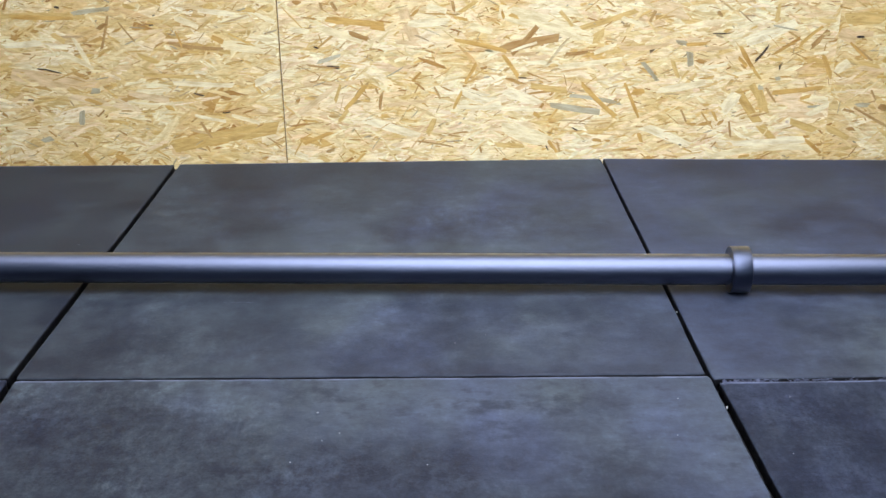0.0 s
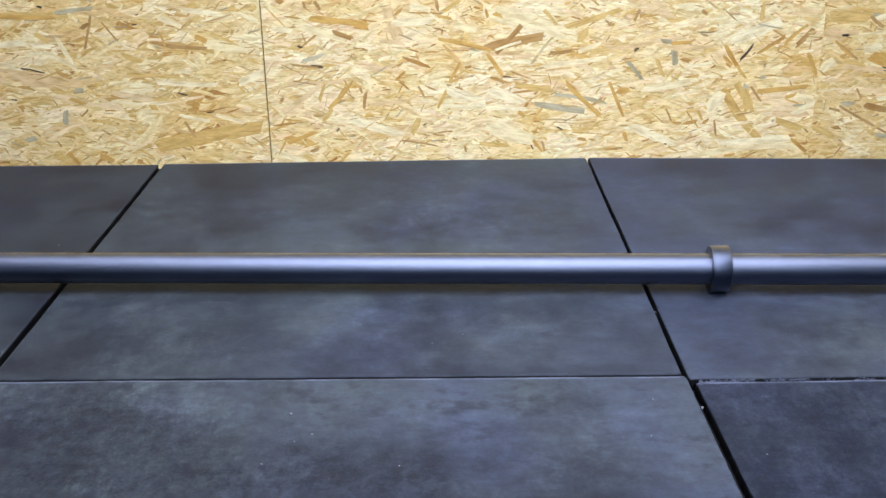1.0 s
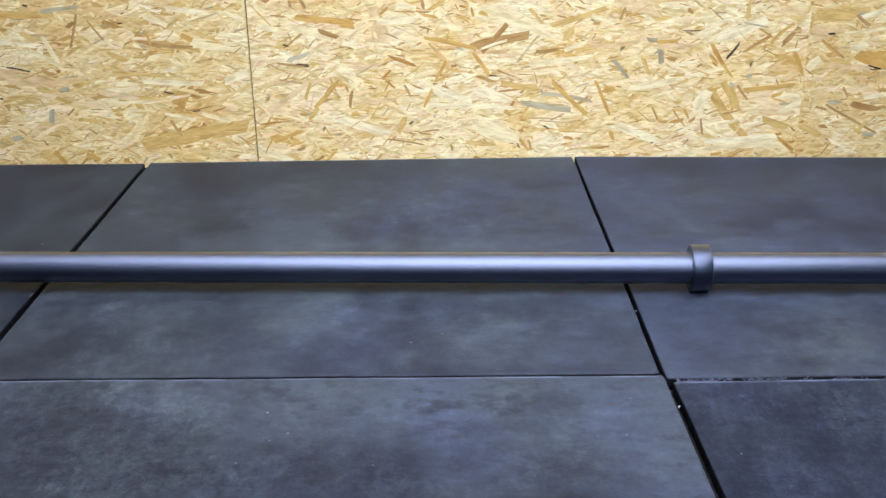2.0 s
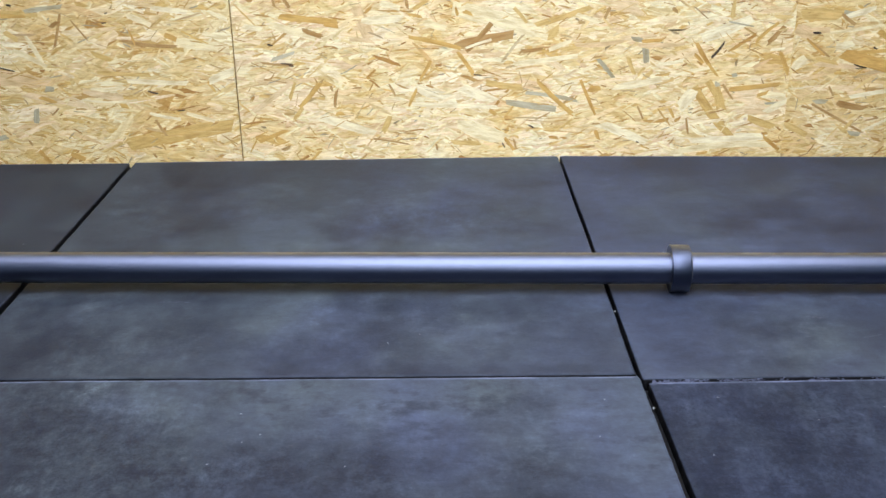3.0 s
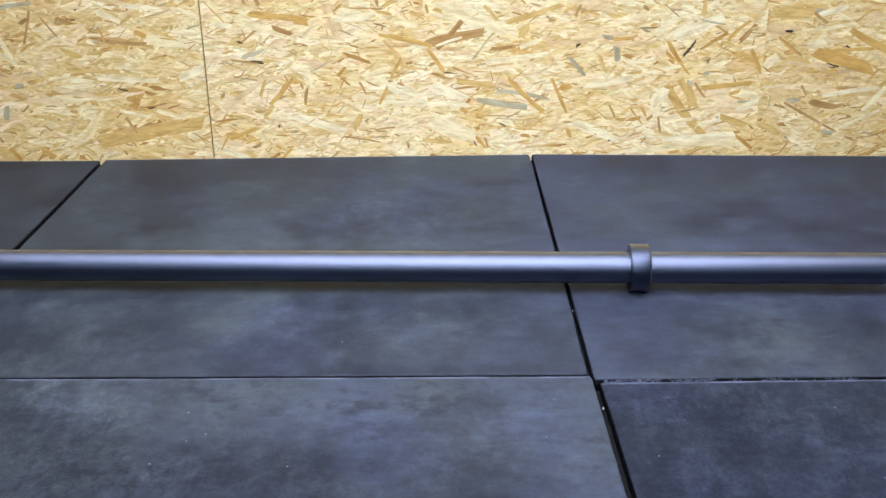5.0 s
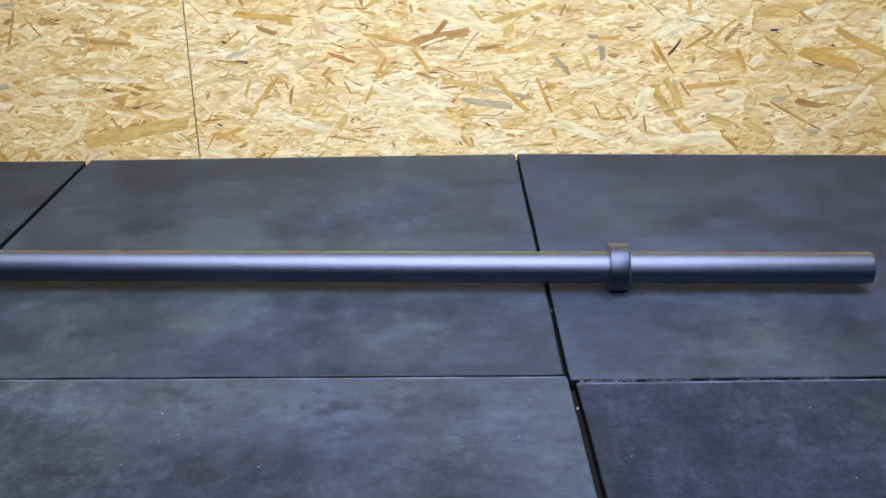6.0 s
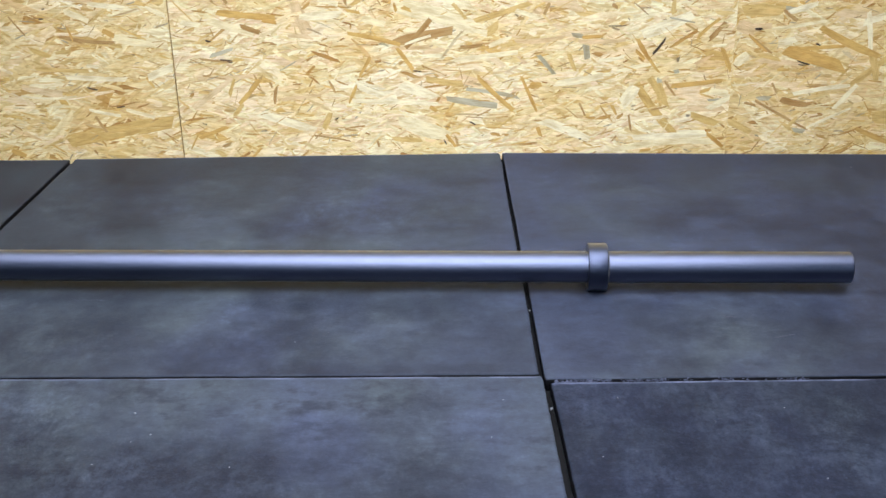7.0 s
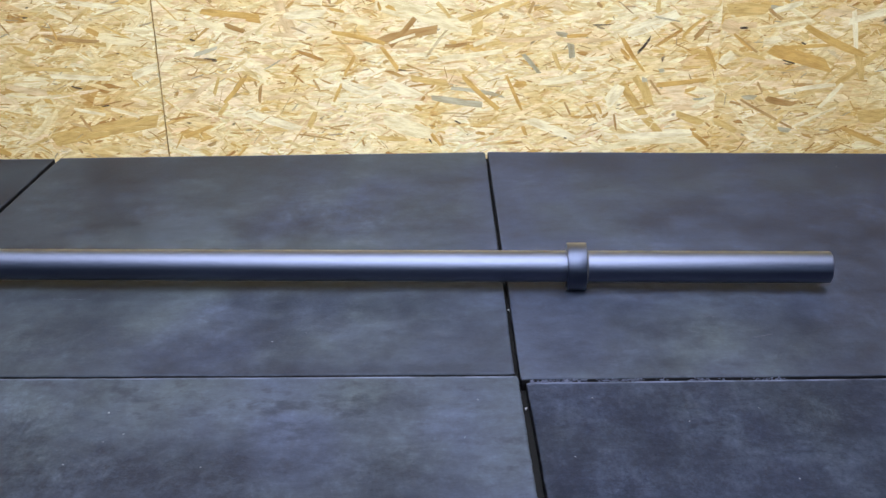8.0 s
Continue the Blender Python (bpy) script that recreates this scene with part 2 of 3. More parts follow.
mat_paint = plain_material("white_wall_paint", (0.78, 0.79, 0.80), 0.8, 1.5, 0.08)
# for walls out of view, dark so that little light bounces back
mat_bounce_cut = plain_material("bounce_cutting_dark_grey", (0.10, 0.105, 0.115), 0.7, 1.5, 0.15)
mat_frame = plain_material("white_enamel", (0.8, 0.8, 0.8), 0.4, 4.0, 0.04)
mat_crumb = plain_material("pale_crumb", (0.22, 0.23, 0.25), 0.8, 60.0, 0.3)
mat_dirt = plain_material("bluish_grey_dirt", (0.085, 0.095, 0.15), 0.9, 80.0, 0.5)
mat_scuff = plain_material("chalky_scuff", (0.062, 0.067, 0.09), 0.9, 90.0, 0.6)
mat_weld = plain_material("dull_weld", (0.12, 0.12, 0.13), 0.55, 60.0, 0.4)
mat_glass, glass_tree, glass = blank("window_glass")
glass.inputs["Transmission Weight"].default_value = 1.0
glass.inputs["Roughness"].default_value = 0.0
mat_glow = bpy.data.materials.new("lamp_diffuser")
mat_glow.use_nodes = True
mat_glow.node_tree.nodes["Principled BSDF"].inputs["Emission Color"].default_value = (*LAMP_COLOUR, 1)
mat_glow.node_tree.nodes["Principled BSDF"].inputs["Emission Strength"].default_value = LAMP_STRENGTH


# ---- room ----
def slab(name, a, b, material, label, category):
    ob = new(name, finish(name, add_box(bmesh.new(), a, b), material))
    return tagged(ob, label, category, kind="structure")


slab("floor", (X0 - 0.2, Y0 - 0.2, SLAB - 0.15), (X1 + 0.2, WALL_Y + 0.2, SLAB), mat_slab, "grey concrete floor slab under black rubber mats", "floor")
slab("ceiling", (X0 - 0.2, Y0 - 0.2, ROOM_H), (X1 + 0.2, WALL_Y + 0.2, ROOM_H + 0.15), mat_paint, "white painted plain ceiling of the gym room", "ceiling")
# unseen walls close the room; their dark tone holds down bounced light
slab("wall_west", (X0 - 0.2, Y0, SLAB), (X0, WALL_Y + 0.015, ROOM_H), mat_bounce_cut, "unseen plain side wall, dark grey to cut bounced light", "wall")
slab("wall_east", (X1, Y0, SLAB), (X1 + 0.2, WALL_Y + 0.015, ROOM_H), mat_bounce_cut, "unseen plain side wall, dark grey to cut bounced light", "wall")
WIN = (-2.6, 4.2, 1.42, 2.45)
for name, p, q in (("wall_south", (X0 - 0.2, Y0 - 0.2, SLAB), (WIN[0], Y0, ROOM_H)), ("wall_south", (WIN[1], Y0 - 0.2, SLAB), (X1 + 0.2, Y0, ROOM_H)),
                   ("wall_south", (WIN[0], Y0 - 0.2, WIN[3]), (WIN[1], Y0, ROOM_H)), ("wall_south", (WIN[0], Y0 - 0.2, SLAB), (WIN[1], Y0, WIN[2]))):
    slab(name, p, q, mat_bounce_cut, "unseen wall round the added window, dark grey to cut bounced light", "wall")


def window():
    """An unseen wide glazed front with five panes, added round the fill light."""
    win = thing("unseen_window", "wide unseen window with slim white frame, added to hold a blue fill", "window", pose(0, Y0 - 0.1, 0), kind="structure")
    x0, x1, z0, z1 = WIN
    step = (x1 - x0) / 5
    bm = bmesh.new()
    for k in range(6):
        x = x0 + k * step
        add_box(bm, (max(x0, x - 0.03), -0.035, z0), (min(x1, x + 0.03), 0.035, z1), 0.004)
    for k in range(5):
        for z in (z0, z1 - 0.05):
            add_box(bm, (x0 + k * step + 0.031, -0.033, z), (x0 + (k + 1) * step - 0.031, 0.033, z + 0.05), 0.004)
    part("window_frame", bm, mat_frame, win)
    for k in range(5):
        pane = part("pane", add_box(bmesh.new(), (x0 + k * step + 0.03, -0.006, z0 + 0.05), (x0 + (k + 1) * step - 0.03, 0.006, z1 - 0.05)), mat_glass, win)
        pane.visible_shadow = False
    return win


window()
wall_north = slab("wall_north", (X0 - 0.2, WALL_Y + 0.015, SLAB), (X1 + 0.2, WALL_Y + 0.2, ROOM_H), mat_paint,
                  "white painted wall clad below with raw yellow strand boards", "wall")

# upright strand boards, 1.25 m wide; the joint at SEAM_X gapes, the others are tight
SEAMS = [X0, -1.6115, SEAM_X, SEAM2_X, SEAM2_X + 1.25, SEAM2_X + 2.5, X1]
BOARDS = []
for k, (x0, x1) in enumerate(zip(SEAMS, SEAMS[1:])):
    x0, x1 = x0 + (0.0013 if x0 == SEAM_X else -0.0001), x1 - (0.0013 if x1 == SEAM_X else -0.0001)
    board = part("strand_board", add_box(bmesh.new(), (x0, WALL_Y, SLAB + 0.001), (x1, WALL_Y + 0.0148, 1.229), 0.0003), mat_board, wall_north)
    BOARDS.append((board, x0 + 0.0002, x1 - 0.0002, k == 2))


def strand_outline(rng, length, width):
    """A split flake: ragged ends, sides that taper and bow a little. Ten points round."""
    s = np.array([-1, -0.62, -0.05, 0.5, 1.0])
    bow = rng.normal(0, 0.02) * length
    taper = rng.uniform(0.65, 1.1, 2)
    half = np.array([0.9 * taper[0], 1.0, 1.0, 0.97, 0.9 * taper[1]]) * rng.uniform(0.85, 1.1, 5) * width / 2
    skew = rng.normal(0, 0.5, 2) * width
    mid = bow * (1 - s ** 2)
    xs_top, xs_low = s * length / 2, s * length / 2
    xs_top[0] += skew[0]; xs_top[4] += skew[1]
    top = np.stack([xs_top, mid + half], 1)
    bottom = np.stack([xs_low, mid - half], 1)[::-1]
    return np.concatenate([top, bottom])


def add_strand_sheet(name, seed, x0, x1, z0, z1, count, lengths, widths, lean, depth0, depth1, parent, material=None):
    """Many thin strands pressed flat on one board, joined."""
    rng = np.random.default_rng(seed)
    n = 10
    length = np.exp(rng.uniform(np.log(lengths[0]), np.log(lengths[1]), count))
    width = np.minimum(np.exp(rng.uniform(np.log(widths[0]), np.log(widths[1]), count)), length * 0.45)
    angle = np.radians(rng.normal(3, lean, count))
    s = np.array([-1, -0.62, -0.05, 0.5, 1.0])
    half = np.array([0.5, 0.9, 1.0, 0.95, 0.5])[None] * rng.uniform(0.75, 1.15, (count, 5)) * width[:, None] / 2
    half[:, 0] *= rng.uniform(0.2, 1.9, count)
    half[:, 4] *= rng.uniform(0.2, 1.9, count)
    mid = (rng.normal(0, 0.02, count) * length)[:, None] * (1 - s[None] ** 2) + rng.normal(0, 0.08, (count, 5)) * width[:, None]
    xt = s[None] * length[:, None] / 2 + np.zeros((count, 5))
    xl = xt.copy()
    xt[:, 0] += rng.normal(0, 0.6, count) * width
    xt[:, 4] += rng.normal(0, 0.6, count) * width
    u = np.concatenate([xt, xl[:, ::-1]], 1)
    v = np.concatenate([mid + half, (mid - half)[:, ::-1]], 1)
    c, sn = np.cos(angle)[:, None], np.sin(angle)[:, None]
    x = rng.uniform(x0, x1, count)[:, None] + u * c - v * sn
    z = rng.uniform(z0, z1, count)[:, None] + u * sn + v * c
    y = WALL_Y - rng.uniform(depth0, depth1, count)[:, None] + v * rng.normal(0, 0.012, count)[:, None] + np.zeros((count, n))
    x = np.clip(x, x0, x1)
    z = np.clip(z, z0, z1)
    verts = np.stack([x, y, z], 2).reshape(-1, 3)
    me = bpy.data.meshes.new(name)
    me.vertices.add(count * n)
    me.vertices.foreach_set("co", verts.ravel())
    me.loops.add(count * n)
    me.loops.foreach_set("vertex_index", np.arange(count * n).reshape(count, n).ravel())
    me.polygons.add(count)
    me.polygons.foreach_set("loop_start", np.arange(count) * n)
    me.polygons.foreach_set("loop_total", np.full(count, n))
    uv = me.uv_layers.new(name="UVMap")
    uv.data.foreach_set("uv", np.stack([u, v], 2).reshape(-1, 2).ravel())
    me.update(calc_edges=True)
    me.materials.append(material or mat_strand)
    ob = new(name, me)
    ob.parent = parent
    return tagged(ob, "pressed pale yellow and ochre wood strands", kind="stuff")


for k, (board, x0, x1, pale) in enumerate(BOARDS):
    seed = 11 + k
    tone = mat_strand if pale else mat_tan_strand
    near0, near1 = max(x0, -1.25), min(x1, 1.5)
    near0, near1 = (near0, near1) if near1 > near0 else (x0, x0)
    area = (near1 - near0) * 0.5
    if area > 0:
        add_strand_sheet("strands", seed, near0, near1, SLAB + 0.002, 0.48, int(area * 4200), (0.04, 0.16), (0.010, 0.040), 20, 0.0003, 0.0011, board, mat_wide_strand if pale else tone)
        add_strand_sheet("strands", seed + 20, near0, near1, SLAB + 0.002, 0.48, int(area * 4600), (0.012, 0.085), (0.002, 0.011), 28, 0.0007, 0.00142, board, tone)
        add_strand_sheet("pale_strands", seed + 30, near0, near1, SLAB + 0.002, 0.48, int(area * (900 if pale else 350)), (0.03, 0.13), (0.006, 0.030), 18, 0.0009, 0.0013, board, mat_pale_strand)
        add_strand_sheet("splinters", seed + 60, near0, near1, SLAB + 0.002, 0.48, int(area * 1500), (0.006, 0.045), (0.0012, 0.0045), 30, 0.0012, 0.00150, board, mat_splinter)
    for a, b, z0, z1 in ((x0, near0, SLAB + 0.002, 0.48), (near1, x1, SLAB + 0.002, 0.48), (x0, x1, 0.46, 1.228)):
        if b - a > 0.01:
            add_strand_sheet("strands", seed + 40 + int(z0 * 10), a, b, z0, z1, int((b - a) * (z1 - z0) * 6000), (0.02, 0.13), (0.004, 0.028), 26, 0.0003, 0.0012, board, tone)

# strands that stand out on the boards: centre x, centre z, length, width, lean in degrees
STRANDS_GREY = [
    (-0.778, 0.354, 0.08, 0.0102, 7), (-0.792, 0.172, 0.023, 0.0141, 0), (-0.83, 0.108, 0.032, 0.0141, -99), (0.478, 0.207, 0.057, 0.0102, -50),
    (0.36, 0.14, 0.125, 0.009, -10), (0.313, 0.12, 0.115, 0.0154, -9), (0.569, 0.234, 0.036, 0.0154, -82), (0.875, 0.12, 0.048, 0.0051, 4),
    (0.976, 0.121, 0.021, 0.0115, 0), (-0.915, 0.058, 0.024, 0.0115, 16), (-0.254, 0.241, 0.057, 0.009, 17), (0.738, 0.158, 0.032, 0.0115, -76),
    (-0.357, 0.188, 0.012, 0.0115, 6),
]
STRANDS_DARK = [
    (-0.903, 0.224, 0.025, 0.0038, -7), (-0.879, 0.219, 0.033, 0.0038, -15), (-0.852, 0.364, 0.01, 0.0051, 0), (-0.554, 0.162, 0.022, 0.0051, -15),
    (0.729, 0.242, 0.041, 0.0077, 52), (0.95, 0.28, 0.017, 0.0064, 0), (-0.645, 0.322, 0.012, 0.0038, 6), (-0.279, 0.268, 0.011, 0.0051, -18),
    (0.189, 0.194, 0.018, 0.0038, -7), (0.312, 0.071, 0.015, 0.0051, -29), (-0.494, 0.119, 0.019, 0.0038, 7), (-0.944, 0.153, 0.011, 0.0038, 0),
    (-0.242, 0.224, 0.027, 0.0038, 175), (0.635, 0.291, 0.038, 0.0026, 180), (-0.45, 0.239, 0.009, 0.0026, 0), (1.056, 0.203, 0.03, 0.0038, -17),
]
STRANDS_ORANGE = [
    (-0.189, 0.325, 0.135, 0.0154, -6), (0.094, 0.268, 0.119, 0.0102, -13), (0.162, 0.221, 0.066, 0.0102, -55), (0.072, 0.209, 0.047, 0.0077, -121),
    (0.042, 0.144, 0.047, 0.0077, -117), (0.367, 0.138, 0.111, 0.0115, -44), (0.442, 0.138, 0.093, 0.0077, -66), (0.454, 0.158, 0.034, 0.0128, 5),
    (0.582, 0.267, 0.046, 0.009, 3), (0.696, 0.238, 0.06, 0.0102, -58), (0.821, 0.159, 0.119, 0.0115, 6), (0.884, 0.212, 0.062, 0.0102, -66),
    (0.874, 0.022, 0.05, 0.0102, -40), (0.836, 0.28, 0.071, 0.0077, 43), (-0.196, 0.15, 0.074, 0.0115, -132), (-0.283, 0.056, 0.075, 0.0102, 22),
    (0.263, 0.029, 0.036, 0.0077, -54), (1.084, 0.211, 0.16, 0.0269, -17), (1.152, 0.25, 0.151, 0.0166, -26),
]
STRANDS_BROWN = [
    (0.202, 0.272, 0.131, 0.0205, 11), (0.192, 0.279, 0.086, 0.0115, 48), (-0.136, 0.14, 0.038, 0.0077, -98), (-0.006, 0.16, 0.032, 0.0051, -64),
    (-0.752, 0.306, 0.079, 0.0064, -107), (-0.552, 0.274, 0.117, 0.009, -7), (-0.181, 0.293, 0.042, 0.0115, -20), (0.946, 0.108, 0.03, 0.0064, -15),
    (1.019, 0.082, 0.143, 0.0064, -29), (1.044, 0.112, 0.063, 0.0154, -13),
]
STRANDS_GOLD = [
    (-0.504, 0.059, 0.241, 0.0333, 10), (0.732, 0.1, 0.155, 0.0192, -52), (0.744, 0.125, 0.042, 0.023, -74), (0.384, 0.326, 0.132, 0.0128, 17),
    (-0.887, 0.342, 0.191, 0.0115, -1), (0.954, 0.32, 0.078, 0.0282, -1), (0.42, 0.258, 0.093, 0.0102, -169), (1.276, 0.079, 0.065, 0.023, 5),
    (1.216, 0.188, 0.12, 0.0154, 40),
]
STRANDS_PINK = [
    (-0.889, 0.202, 0.182, 0.0358, -8), (0.518, 0.344, 0.103, 0.0307, -16), (-0.068, 0.315, 0.079, 0.0282, -69), (0.552, 0.277, 0.078, 0.0115, 6),
    (-0.668, 0.159, 0.093, 0.0179, -11), (-0.285, 0.144, 0.136, 0.0128, 36), (-0.243, 0.186, 0.132, 0.0115, 2), (1.168, 0.309, 0.116, 0.0179, -7),
]
STRANDS_CREAM = [
    (-0.352, 0.21, 0.025, 0.0192, -5), (-0.429, 0.268, 0.125, 0.0218, -8), (-0.325, 0.013, 0.1, 0.0141, -24), (0.097, 0.15, 0.106, 0.0256, -19),
    (0.242, 0.312, 0.223, 0.0358, -17), (0.52, 0.054, 0.128, 0.0205, -23), (0.681, 0.196, 0.092, 0.009, 12), (0.668, 0.13, 0.06, 0.0256, 54),
    (0.748, 0.293, 0.12, 0.0256, 22), (0.866, 0.138, 0.063, 0.0166, -9), (-0.116, 0.081, 0.14, 0.0205, -18), (0.2, 0.06, 0.115, 0.0333, -18),
    (-0.566, 0.326, 0.054, 0.0128, -22), (-0.81, 0.261, 0.079, 0.0115, -66), (-0.542, 0.186, 0.131, 0.0115, -3), (0.139, 0.122, 0.199, 0.0115, -3),
    (0.77, 0.034, 0.16, 0.0154, 2), (-0.225, 0.296, 0.107, 0.0154, -18), (0.344, 0.226, 0.143, 0.0128, 7),
]
# fainter strands between them
MORE_CREAM = [
    (0.905, 0.126, 0.112, 0.0154, 27), (1.225, 0.302, 0.101, 0.0179, 14), (1.161, 0.124, 0.07, 0.0115, 50), (-0.499, 0.349, 0.079, 0.0118, -7),
    (-0.4, 0.292, 0.058, 0.0118, -11), (-0.937, 0.282, 0.084, 0.0144, 5), (-0.824, 0.244, 0.081, 0.0118, -29), (-0.397, 0.196, 0.061, 0.0183, 22),
    (-0.532, 0.105, 0.073, 0.0079, -12), (-0.451, 0.102, 0.067, 0.0092, -17), (-0.656, 0.146, 0.13, 0.0052, -1), (-0.66, 0.172, 0.077, 0.0079, -1),
    (-0.386, 0.334, 0.044, 0.0105, -25), (-0.317, 0.308, 0.045, 0.0118, -9), (0.192, 0.265, 0.06, 0.0066, 18), (0.184, 0.151, 0.084, 0.0223, -22),
    (-0.005, 0.352, 0.046, 0.0144, -16), (0.092, 0.308, 0.053, 0.017, -16), (-0.028, 0.322, 0.088, 0.0183, 3),
]
EVEN_MORE_CREAM = [
    (0.374, 0.258, 0.053, 0.0105, 21), (0.434, 0.32, 0.055, 0.0092, -20), (0.552, 0.17, 0.117, 0.017, 9), (0.624, 0.217, 0.058, 0.0092, 8),
    (0.864, 0.244, 0.032, 0.0066, 5), (0.918, 0.214, 0.033, 0.0236, 41), (0.64, 0.062, 0.042, 0.0066, 27), (0.764, 0.011, 0.251, 0.0157, 4),
    (1.195, 0.273, 0.083, 0.0118, -80), (1.039, 0.288, 0.124, 0.0079, 8), (1.015, 0.252, 0.044, 0.0157, 12), (1.042, 0.325, 0.062, 0.0131, 17),
    (1.106, 0.14, 0.126, 0.0105, 8), (1.128, 0.073, 0.107, 0.0066, 25), (0.82, 0.044, 0.065, 0.0118, -1),
]
MORE_PINK = [
    (-0.806, 0.151, 0.103, 0.0157, -12), (-0.723, 0.133, 0.066, 0.0131, -12), (-0.191, 0.286, 0.044, 0.0144, 6), (-0.069, 0.274, 0.06, 0.0105, -6),
    (0.176, 0.248, 0.09, 0.0092, 1), (-0.226, 0.207, 0.035, 0.0066, -27), (-0.076, 0.136, 0.091, 0.0092, 6), (-0.318, 0.032, 0.067, 0.0092, -3),
    (0.366, 0.216, 0.04, 0.0144, -35), (0.463, 0.263, 0.102, 0.0118, 4), (0.604, 0.258, 0.102, 0.0105, 1), (0.948, 0.284, 0.056, 0.0157, 5),
    (0.923, 0.282, 0.045, 0.0262, -22), (0.998, 0.205, 0.103, 0.0118, -6), (0.848, 0.1, 0.087, 0.0144, -1),
]
MORE_GOLD = [
    (-0.858, 0.295, 0.035, 0.0131, -35), (-0.614, 0.206, 0.122, 0.0105, -3), (-0.658, 0.245, 0.04, 0.0118, -21), (-0.91, 0.15, 0.055, 0.0066, 10),
    (-0.224, 0.108, 0.034, 0.0092, 52), (-0.235, 0.16, 0.046, 0.0079, 70), (-0.022, 0.08, 0.047, 0.0131, 65), (0.166, 0.033, 0.066, 0.0118, -3),
    (0.067, 0.358, 0.047, 0.0092, 35), (0.284, 0.328, 0.044, 0.0079, -49), (0.252, 0.17, 0.086, 0.0144, -9), (0.354, 0.284, 0.031, 0.0183, 37),
    (0.537, 0.213, 0.044, 0.0105, -69), (0.56, 0.197, 0.026, 0.0066, 50), (0.758, 0.336, 0.044, 0.0092, 86), (0.98, 0.216, 0.056, 0.0092, -14),
    (0.726, 0.156, 0.04, 0.017, -55), (0.745, 0.136, 0.053, 0.0144, -70), (0.389, 0.074, 0.047, 0.0052, 35),
]
EVEN_MORE_GOLD = [
    (0.924, 0.056, 0.064, 0.0144, -26), (0.843, 0.074, 0.059, 0.017, -21), (1.216, 0.19, 0.06, 0.0183, -74), (1.255, 0.072, 0.05, 0.0288, -8),
    (1.048, 0.066, 0.028, 0.0079, 52),
]
MORE_GREY = [
    (0.246, 0.284, 0.053, 0.0052, 1), (0.55, 0.27, 0.022, 0.0105, -10), (0.778, 0.302, 0.056, 0.0039, -12), (0.774, 0.186, 0.011, 0.0092, 10),
    (1.02, 0.324, 0.032, 0.0092, -7), (1.064, 0.044, 0.021, 0.0118, -8),
]
MORE_BROWN = [
    (-0.753, 0.322, 0.024, 0.0092, 33), (-0.702, 0.306, 0.056, 0.0039, -54), (-0.545, 0.078, 0.045, 0.0066, -61), (-0.854, 0.046, 0.016, 0.0052, -63),
    (-0.566, 0.01, 0.015, 0.0052, -53), (-0.785, 0.119, 0.024, 0.0039, 42), (-0.263, 0.362, 0.017, 0.0052, -77), (-0.235, 0.36, 0.022, 0.0079, -58),
    (0.031, 0.359, 0.022, 0.0079, -80), (0.31, 0.25, 0.051, 0.0079, 6), (-0.264, 0.224, 0.07, 0.0052, -6), (-0.145, 0.167, 0.014, 0.0052, -73),
    (0.276, 0.028, 0.029, 0.0052, -76), (0.094, 0.024, 0.016, 0.0052, -79), (0.478, 0.33, 0.027, 0.0066, 66), (0.422, 0.31, 0.013, 0.0066, 4),
    (0.629, 0.334, 0.017, 0.0079, -40), (0.904, 0.347, 0.022, 0.0092, -32), (0.762, 0.147, 0.045, 0.0052, -53),
]
EVEN_MORE_BROWN = [
    (0.74, 0.101, 0.036, 0.0039, 13), (0.564, 0.1, 0.032, 0.0052, -64), (0.674, 0.068, 0.036, 0.0052, -80), (1.016, 0.31, 0.041, 0.0079, -37),
    (0.96, 0.243, 0.06, 0.0066, -37), (0.997, 0.146, 0.025, 0.0052, -61),
]
MORE_ORANGE = [
    (1.096, 0.237, 0.101, 0.009, 3), (1.242, 0.027, 0.1, 0.0115, -23), (-0.886, 0.341, 0.139, 0.0105, -2), (-0.5, 0.288, 0.028, 0.0118, -26),
    (-0.587, 0.288, 0.037, 0.0052, -71), (-0.8, 0.148, 0.039, 0.0092, -19), (-0.748, 0.01, 0.035, 0.0118, -24), (-0.826, 0.011, 0.034, 0.0092, -54),
    (-0.621, 0.13, 0.019, 0.0105, -12), (-0.138, 0.31, 0.035, 0.0092, -10), (0.051, 0.33, 0.033, 0.0066, -12), (0.168, 0.334, 0.028, 0.0092, -21),
    (0.143, 0.336, 0.018, 0.0066, -74), (-0.127, 0.106, 0.026, 0.0092, 2), (0.224, 0.105, 0.017, 0.0092, -36), (0.722, 0.2, 0.037, 0.0066, -52),
    (0.69, 0.224, 0.028, 0.0079, -45), (0.95, 0.248, 0.059, 0.0066, -42), (0.839, 0.141, 0.022, 0.0092, 16),
]
EVEN_MORE_ORANGE = [
    (0.636, 0.1, 0.029, 0.0066, -63), (0.466, 0.05, 0.021, 0.0092, -71), (0.712, 0.001, 0.026, 0.0066, 9), (1.013, 0.187, 0.026, 0.0066, 0),
]
MORE_DARK = [
    (-0.233, 0.22, 0.011, 0.0039, -5), (0.25, 0.026, 0.013, 0.0039, -61), (0.562, 0.03, 0.007, 0.0039, -16), (-0.85, 0.363, 0.007, 0.0066, -16),
    (-0.638, 0.344, 0.006, 0.0039, 9), (-0.938, 0.152, 0.006, 0.0052, 9), (1.084, 0.244, 0.01, 0.0052, -24), (1.054, 0.198, 0.015, 0.0026, -4),
]
rng = np.random.default_rng(5)


